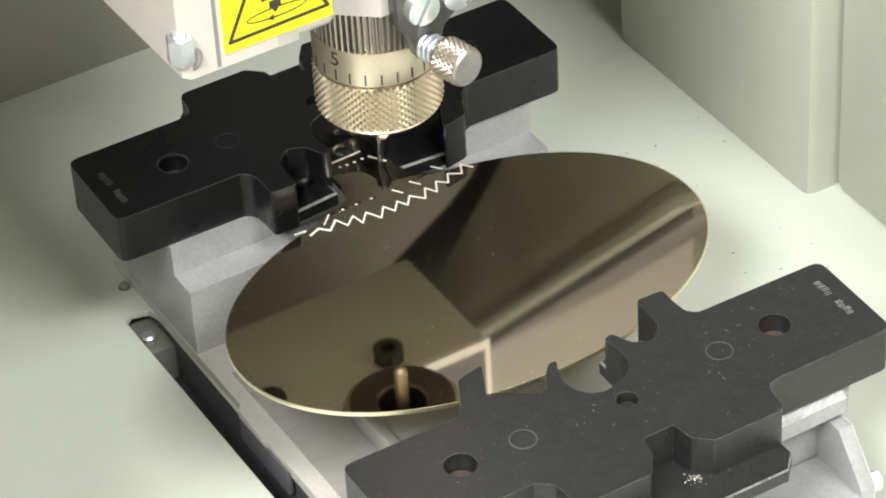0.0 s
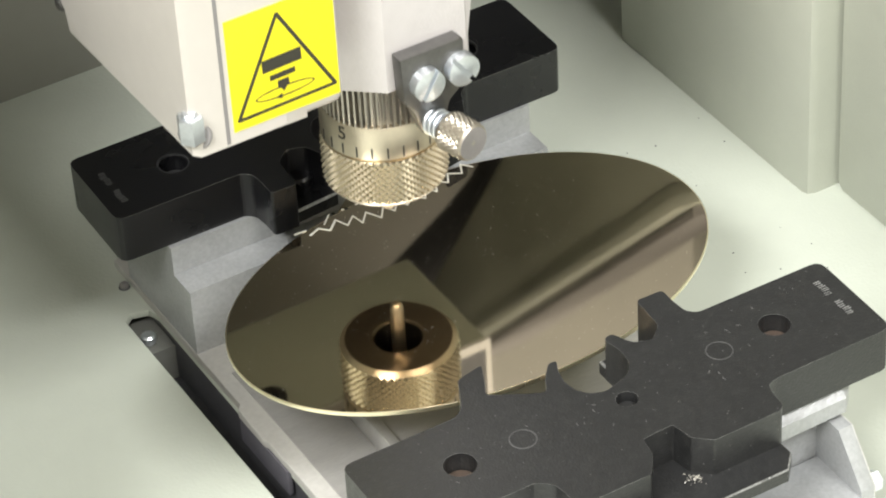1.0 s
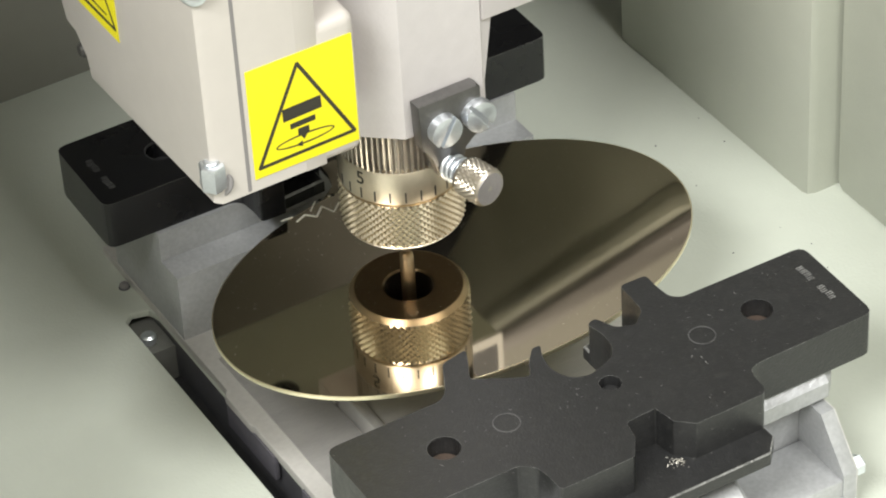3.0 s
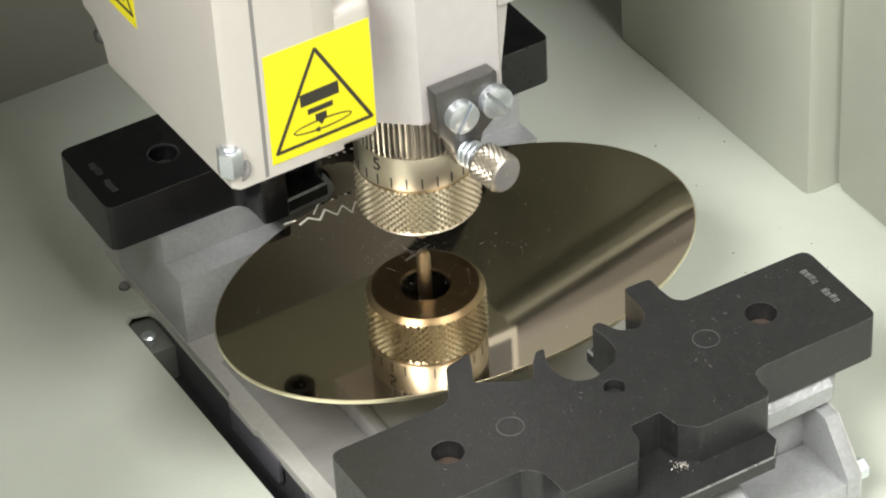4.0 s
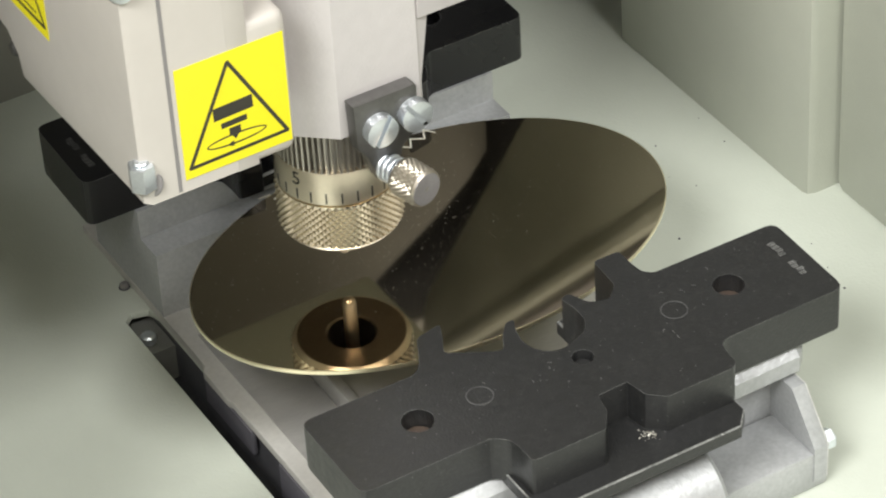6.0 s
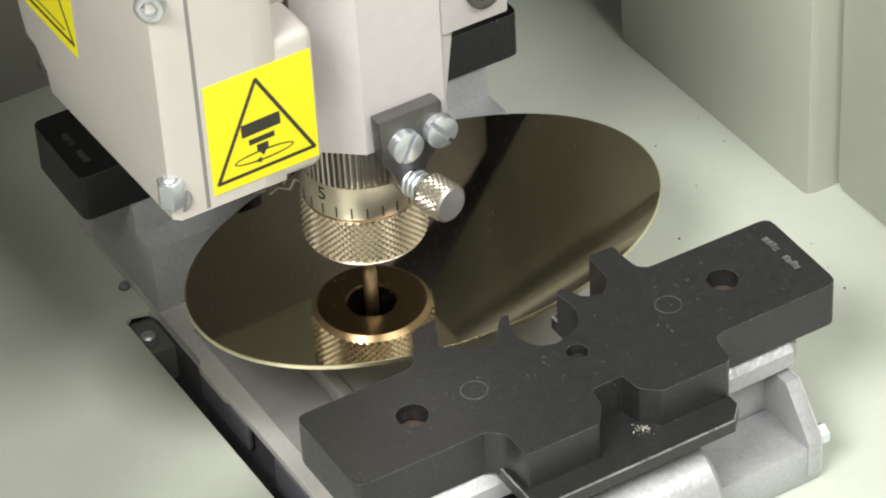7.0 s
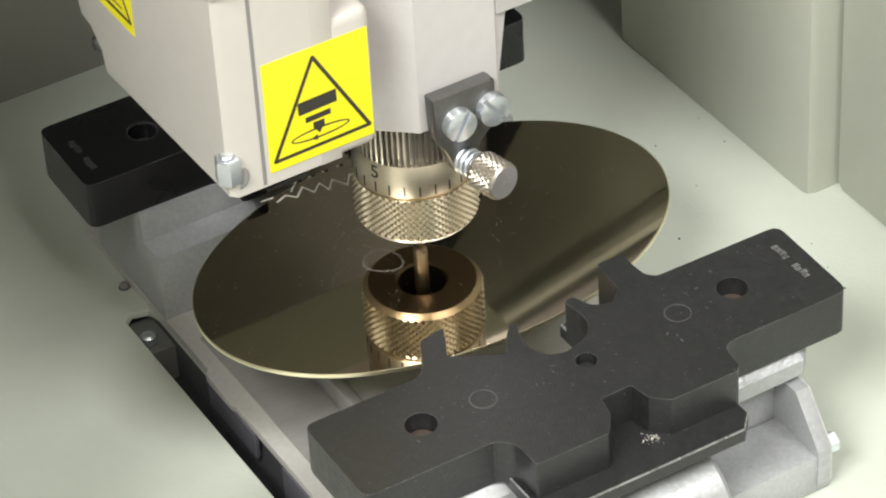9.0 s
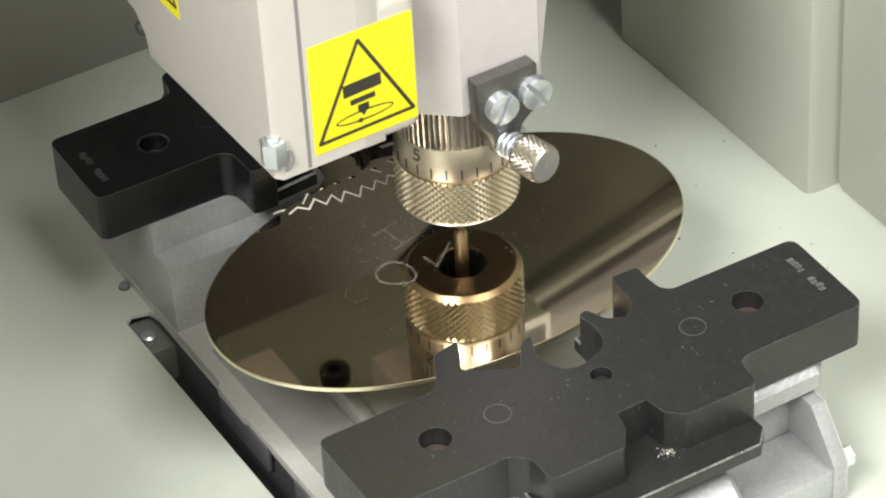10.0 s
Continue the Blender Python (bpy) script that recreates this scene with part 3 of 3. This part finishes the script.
def sticker(parent, m, w, h, icon):
    """A yellow warning sticker in the x-z plane that faces -y, with its lower left corner at the origin of m."""
    st = part("warning_sticker", moved(bm_box(0, w, -0.12, 0, 0, h), m), M_YELLOW, parent, "yellow warning sticker with a black triangle")
    up = m @ pose(0, 0, 0, 90, 0, 0)
    tri = [(0.052 * w, 0.088 * h), (0.962 * w, 0.104 * h), (0.476 * w, 0.912 * h), (0.052 * w, 0.088 * h)]
    part("triangle", moved(bm_stroke(tri, 0.58, 0.11, 0.16), up), M_INK, st)
    if icon:
        def bar(cx, cz, bw, bh, lean):
            c, s = math.cos(lean), math.sin(lean)
            part("pictogram", moved(bm_stroke([(cx - bw / 2 * c, cz - bw / 2 * s), (cx + bw / 2 * c, cz + bw / 2 * s)], bh, 0.11, 0.16), up), M_INK, st)
        bar(0.486 * w, 0.488 * h, 5.3, 2.2, 0.03)
        bar(0.484 * w, 0.365 * h, 3.7, 0.95, 0.03)
        bar(0.486 * w, 0.285 * h, 1.2, 1.3, 0.0)
        part("pictogram", moved(bm_prism([(0.452 * w, 0.252 * h), (0.520 * w, 0.252 * h), (0.486 * w, 0.205 * h)], 0.11, 0.16), up), M_INK, st)
        part("pictogram", moved(bm_ring(0.495 * w, 0.212 * h, 0.272 * w, 0.042 * h, 0.26, 0.11, 0.16), up), M_INK, st)
        part("pictogram", moved(bm_prism([(0.40 * w, 0.172 * h), (0.465 * w, 0.198 * h), (0.465 * w, 0.146 * h)], 0.11, 0.165), up), M_INK, st)
    else:
        for k in range(14):
            a, b = (0.2 + 0.045 * k) * w, (0.222 + 0.045 * k) * w
            part("print_bar", moved(bm_stroke([(a, 0.17 * h), (b, 0.17 * h)], 0.4, 0.11, 0.16), up), M_INK, st)
    return st


def slotted_screw(name, parent, place, r, h, slot_turn, mat):
    """A cheese-head screw that faces -y."""
    m = Matrix.Translation(place) @ pose(0, 0, 0, 90, 0, 0) @ pose(0, 0, 0, 0, 0, slot_turn)
    half = [(r * math.cos(t), r * math.sin(t)) for t in [0.13 + (math.pi - 0.26) * k / 24 for k in range(25)]]
    a = bm_prism(half, h - 0.8, h, bevel=0.2)
    b = bm_prism([(-x, -y) for x, y in half], h - 0.8, h, bevel=0.2)
    c = bm_cyl(r, 0, h - 0.8, 40, 0.02)
    return part(name, moved(join(a, b, c), m), mat, parent, "bright zinc slotted screw")


def socket_screw(name, parent, m, r, h, mat):
    hexagon = [(0.5 * r * math.cos(math.pi / 3 * i), 0.5 * r * math.sin(math.pi / 3 * i)) for i in range(6)]
    head = bm_prism(circle(0, 0, r, 32), 0, h, [hexagon], 0.25)
    floor_ = bm_cyl(r * 0.6, 0, h * 0.4, 16, 0.05)
    return part(name, moved(join(head, floor_), m), mat, parent)


def build_head():
    head = thing("engraving_machine", "engraving spindle head with cream cover, knurled nose and warning stickers", "machine head")
    # cutter and nose
    part("cutter", bm_caps(bm_lathe([(0.25, 0), (0.75, 0.25), (1.05, 0.7), (1.15, 1.3), (1.15, 16)], 32)), M_NICKEL, head, "slim steel cutter shank")
    nose = part("depth_nose", bm_lathe([(8.75, 7.1), (8.9, 7.12), (9.62, 7.9), (9.5, 8.0)], 72), M_NICKEL, head, "nickelled depth nose with diamond knurling")
    # Underside split off so that its shade can sit in the colour.
    part("nose_face", bm_lathe([(4.0, 16), (4.0, 7.35), (4.2, 7.1), (8.75, 7.1)], 72), M_FACE, nose, "turned underside with a bore, coloured dark for its dim reflection")
    part("bore", bm_lathe([(3.9, 17), (3.9, 7.4)], 40), M_DARK, nose)
    part("knurl", join(bm_knurl(9.98, 7.85, 16.1, 104, 14, 0.48), bm_lathe([(9.6, 16.1), (9.05, 16.25), (9.05, 16.6)], 104)), M_KNURL, nose, smooth=None)
    part("scale_band", bm_lathe([(9.05, 16.45), (9.6, 16.5), (9.7, 16.6), (9.7, 22.2), (9.55, 22.5), (8.0, 22.55)], 96), M_NICKEL, nose, "satin band with division marks")
    part("fluted_collar", bm_lathe([(9.6, 22.4), (9.6, 31)], 240, lambda i, r: r - (0.0, 0.1, 0.95, 0.95)[i % 4]), M_FLUTE, nose, smooth=None)
    for k in range(25):
        a = radians(-129.3 + 14.4 * (k - 12))
        m = Matrix.Translation((9.7 * math.cos(a), 9.7 * math.sin(a), 16.9)) @ pose(0, 0, 0, 0, 0, math.degrees(a) + 90)
        part("division_mark", moved(bm_box(-0.13, 0.13, -0.06, 0.05, 0, 1.9), m), M_INK, nose)
        if k == 10:
            m = Matrix.Translation((9.72 * math.cos(a), 9.72 * math.sin(a), 20.6)) @ pose(0, 0, 0, 0, 0, math.degrees(a) + 90) @ pose(0, 0, 0, 90, 0, 0)
            part("figure", moved(text_bm("5", 3.4), m), M_INK, nose)
    # spindle block with chamfered corners and an arm
    plan = [(-11.8, -4.0), (-4.3, -10.5), (9.6, -10.5), (10.4, -9.7), (10.4, 12), (-11.8, 12)]
    block = part("spindle_block", bm_prism(plan, 30.2, 140, bevel=0.3), M_HEAD, head, "light grey anodised spindle block")
    wedge = bm_prism([(9.7, -10.3), (14.0, -8.9), (14.0, 11.9), (9.7, 11.9)], 33.5, 56)
    for v in wedge.verts:
        if v.co.z < 40 and v.co.x > 10:
            v.co.x, v.co.y = 10.1, min(v.co.y, -9.9) if v.co.y < 0 else v.co.y
    part("side_rib", join(wedge, bm_prism([(9.7, -10.3), (14.0, -8.9), (14.0, 11.9), (9.7, 11.9)], 55.99, 140)), M_HEAD, block)
    part("arm_plate", bm_box(9.9, 21.4, -10.6, -4, 46.2, 140, 0.4), M_HEAD, block)
    socket_screw("socket_screw", head, Matrix.Translation((17.1, -10.6, 51.8)) @ pose(0, 0, 0, 90, 0, 0), 2.9, 1.0, M_BRACKET)
    # bracket, screws and sprung knob
    br = part("bracket", bm_prism([(-2.9, 29.0), (-1.2, 26.4), (0.2, 22.2), (3.6, 21.6), (5.0, 26.4), (7.9, 28.9), (7.9, 36.3), (7.2, 37.0), (-3.2, 37.0)], 0, 2.4, bevel=0.75), M_BRACKET, head, "dark grey steel bracket")
    br.data.transform(Matrix(((1, 0, 0, 0), (0, 0, -1, -10.55 * MM), (0, 1, 0, 0), (0, 0, 0, 1))))
    slotted_screw("screw", br, (0.7, -12.9, 31.8), 2.6, 1.8, 60, M_ZINC)
    slotted_screw("screw", br, (6.7, -12.9, 32.2), 2.6, 1.8, 125, M_ZINC)
    aim = Matrix.Translation((1.8, -12.2, 23.9)) @ pose(0, 0, 0, 90, 0, 13)
    knob = part("thumb_screw", moved(join(bm_knurl(3.2, 3.9, 8.75, 44, 8, 0.24), bm_caps(bm_lathe([(2.9, 4.0), (2.9, 8.7), (2.99, 8.8), (2.75, 9.1)], 40))), aim), M_KNOB, head, "knurled steel thumb screw with spring", 30)
    # The end face's dark reflection is in its material colour.
    part("end_face", moved(bm_caps(bm_lathe([(2.7, 9.0), (2.62, 9.16), (1.2, 9.13), (0.4, 9.1)], 40)), aim), M_SCREW_FACE, knob, "turned end face, coloured dark for the dim room it reflects")
    wire = bmesh.new()
    turns, per, seg = 4, 24, 8
    prev = None
    for i in range(turns * per + 1):
        a = 2 * math.pi * i / per
        c = Vector((1.95 * math.cos(a), 1.95 * math.sin(a), 0.2 + 4.0 * i / (turns * per)))
        out = Vector((math.cos(a), math.sin(a), 0))
        ring = [wire.verts.new(c + out * 0.4 * math.cos(2 * math.pi * k / seg) + Vector((0, 0, 0.4 * math.sin(2 * math.pi * k / seg)))) for k in range(seg)]
        if prev:
            for k in range(seg):
                wire.faces.new((prev[k], prev[(k + 1) % seg], ring[(k + 1) % seg], ring[k]))
        prev = ring
    part("spring", moved(wire, aim), M_ZINC, knob, "bright coil spring", 60)
    part("stem", moved(bm_cyl(1.3, -1, 5, 20), aim), M_ZINC, knob)
    # cover
    shell = bm_prism([(-14, 34.6), (27, 33.2), (28, 37.3), (30.5, 39.7), (33.8, 40.2), (35.4, 44.6), (37, 51), (58, 72), (58, 150), (-14, 150)], 3.4, 19.1, bevel=2.0)
    moved(shell, Matrix(((0, 0, -1, -19.6), (1, 0, 0, 0), (0, 1, 0, 0), (0, 0, 0, 1))))
    bmesh.ops.recalc_face_normals(shell, faces=shell.faces[:])
    cover = part("cover", shell, M_COVER, head, "cream painted sheet cover")
    part("side_screw", moved(bm_cyl(1.3, 0, 1.6, 20, 0.4), Matrix.Translation((-36.8, 30, 37)) @ pose(0, 0, 0, 0, -90, 0)), M_BRACKET, cover, "dark pan-head screw")
    part("cover_lip", bm_box(-22, -13.0, -13.98, -4, 34.4, 59.2, 1.8, 4), M_COVER, cover)
    part("cover_back", bm_box(-23.05, -12, -4, 12, 57, 150, 1.0), M_COVER, cover)
    part("cover_front", bm_box(-23.04, -19.6, -13.99, -3.9, 34.5, 150, 0.02), M_COVER, cover)
    part("seam", bm_box(-32.8, -32.2, -14.05, -13, 35, 150), M_SEAM, cover)
    sticker(cover, Matrix.Translation((-31.5, -14.02, 36.7)), 17.5, 19.15, True)
    sticker(cover, Matrix.Translation((-38.72, 30.7, 48.65)) @ pose(0, 0, 0, 0, 0, -90), 18, 19, False)
    seat = Matrix.Translation((-37.2, -12.9, 38.0)) @ pose(0, 0, 0, 82, 0, -40)
    upright = Matrix.Translation((-37.7, -13.0, 37.7)) @ pose(0, 0, 0, 4, -3, 12)
    screw = part("cover_screw", moved(join(bm_prism(circle(0, 0, 2.05, 6), 0, 4.4, bevel=0.5), bm_cyl(1.2, 4.4, 5.0, 16, 0.2)), upright), M_ZINC, cover, "bright zinc hexagon screw")
    # Raised dark disc in place of the shaded notch behind the screw.
    part("notch_shade_disc", moved(bm_cyl(2.5, -0.6, 0.25, 28, 0.2), seat), M_SEAM, screw)
    socket_screw("cover_screw", cover, Matrix.Translation((-36.8, -12.5, 72)) @ pose(0, 0, 0, 85, 0, -40), 2.2, 2.2, M_SCREW)
    return head


def build_carriage():
    """The cross slide behind the head: it follows the head across the bed, but not up and down."""
    carr = thing("cross_slide", "grey-green cross slide carriage above the bed, hung from the hood", "carriage")
    part("slide_body", bm_box(-21.5, 31.4, 26.2, 53.5, 50, 158.3, 0.8), M_WALL, carr)
    # Lit lower edge of the carriage, laid on as paler strips.
    part("edge_strip", bm_box(-21.5, 31.8, 25.6, 26.1, 50.2, 52.2), M_STRIP, carr, "milled edge, coloured bright for the light along it")
    part("edge_strip", bm_box(30.7, 31.8, 25.6, 26.1, 52.25, 66), M_STRIP, carr, "milled edge, coloured bright for the light along it")
    part("front_panel", bm_box(-21.4, 30.6, 25.7, 26.15, 52.3, 158), M_SLOT, carr, "dark front of the carriage")
    for x, y in ((13.9, 30.4), (-9.5, 30.6)):
        screw = socket_screw("socket_screw", carr, Matrix.Translation((x, y, 50)) @ pose(0, 0, 0, 180, 0, 0), 2.7, 3.0, M_DARK)
        part("washer", moved(bm_cyl(3.1, -0.4, 0, 32, 0.1), Matrix.Translation((x, y, 50))), M_NICKEL, screw)
    return carr


build_room()
build_housing()
VISE = build_vise()
PLATE = build_medal()
HEAD = build_head()
SLIDE = build_carriage()


# ---- movement ----
def motions():
    shift = [(0, 0.37), (0.5, 0.24), (1, 0.39), (1.5, 0.40), (1.8, -0.35), (2, -0.8), (2.2, -0.35), (2.5, 0.01), (2.7, 1.76), (3.05, 5.2), (3.3, 5.8), (3.45, 5.75), (3.8, 4.1),
             (4, 3.76), (4.2, 3.9), (4.5, 6.38), (5, 9.27), (5.2, 9.8), (5.5, 12.7), (5.75, 13.7), (6, 12.03), (6.2, 8.57), (6.45, 8.1), (6.8, 10.6), (7.05, 13.9), (7.3, 12.98), (7.5, 10.15),
             (7.7, 8.2), (8, 6.99), (8.2, 8.1), (8.5, 9.69), (8.6, 10.0), (8.8, 13.2), (9, 11.11), (9.3, 9.2), (9.5, 8.42), (10, 7.19)]
    walk(VISE, [(t, pose(-0.0144 * y * MM, y * MM, 0)) for t, y in shift])
    walk(PLATE, [(t, pose((0.533 - 0.0144 * y) * MM, (y - 0.749) * MM, 0, 0, 0, 0.2)) for t, y in shift])
    head = [(0, -12.8, 23.4), (0.5, -12.65, 21.8), (0.7, -12.65, 16.4), (1, -12.65, 9.64), (1.2, -12.65, 4.0), (1.5, -12.65, 0), (1.8, -8.2, 0), (2, -8.47, 3.8),
            (2.2, -9.7, 4.0), (2.5, -10.87, 0.9), (2.7, -10.75, 0), (3.05, -10.1, 0), (3.25, -11.5, 3.0), (3.45, -11.9, 0), (3.8, -7.0, 0), (4, -7.12, 1.34), (4.2, -8.6, 4.6),
            (4.5, -14.6, 4.7), (4.8, -20.4, 4.4), (5, -23.3, 2.4), (5.2, -23.2, 0), (5.5, -23.73, 0.05), (5.7, -22.4, 0.1),
            (5.8, -22.0, 3.2), (6, -21.05, 4.7), (6.2, -17.25, 4.7), (6.5, -16.2, 0), (6.8, -17.8, 0), (7.05, -16.2, 0), (7.3, -13.3, 0), (7.5, -13.22, 0.05), (7.7, -16.0, 0.2), (8, -16.48, 3.7), (8.2, -12.9, 5.3),
            (8.5, -9.49, 3.0), (8.65, -9.2, 0.2), (8.8, -8.8, 0.1), (9, -7.58, 0.05), (9.3, -4.5, 1.6), (9.5, -4.4, 4.7), (10, -0.05, 0)]
    walk(HEAD, [(t, pose((5.7 + x) * MM, 11.1 * MM, z * MM)) for t, x, z in head])
    walk(SLIDE, [(t, pose((5.7 + x) * MM, 11.1 * MM, 0)) for t, x, z in head])
    rng = random.Random(12)
    fresh = [(rng.gauss(-3, 10), rng.gauss(5, 6)) for _ in range(300)]
    chips = part("fresh_swarf", bm_dust(fresh, rng, 0.018), M_CHIP, PLATE, "fresh cutting dust round the letters", None)
    chips["kind"] = "stuff"
    low, high = pose(0, 0, -0.3 * MM), pose(0, 0, 0)
    walk(chips, [(0, low), (3.0, low), (3.7, high), (10, high)])
    low, high = pose(0, 0, -0.2 * MM), pose(0, 0, 0)
    for start, end, width, corners in letter_strokes():
        pieces = []
        corners = [(x - 0.05, y + 0.62) for x, y in corners]
        for a, b in zip(corners, corners[1:]):
            n = 1 if len(corners) > 2 else 4
            pieces += [(Vector(a).lerp(Vector(b), k / n), Vector(a).lerp(Vector(b), (k + 1) / n)) for k in range(n)]
        for k, (a, b) in enumerate(pieces):
            t = start + (end - start) * (k + 1) / len(pieces)
            cut = part("cut_stroke", bm_burr(a, b, width, rng), M_SCRATCH, PLATE, "freshly engraved grey letter stroke", None)
            walk(cut, [(0, low), (t - 0.1, low), (t + 0.05, high), (10, high)])


motions()
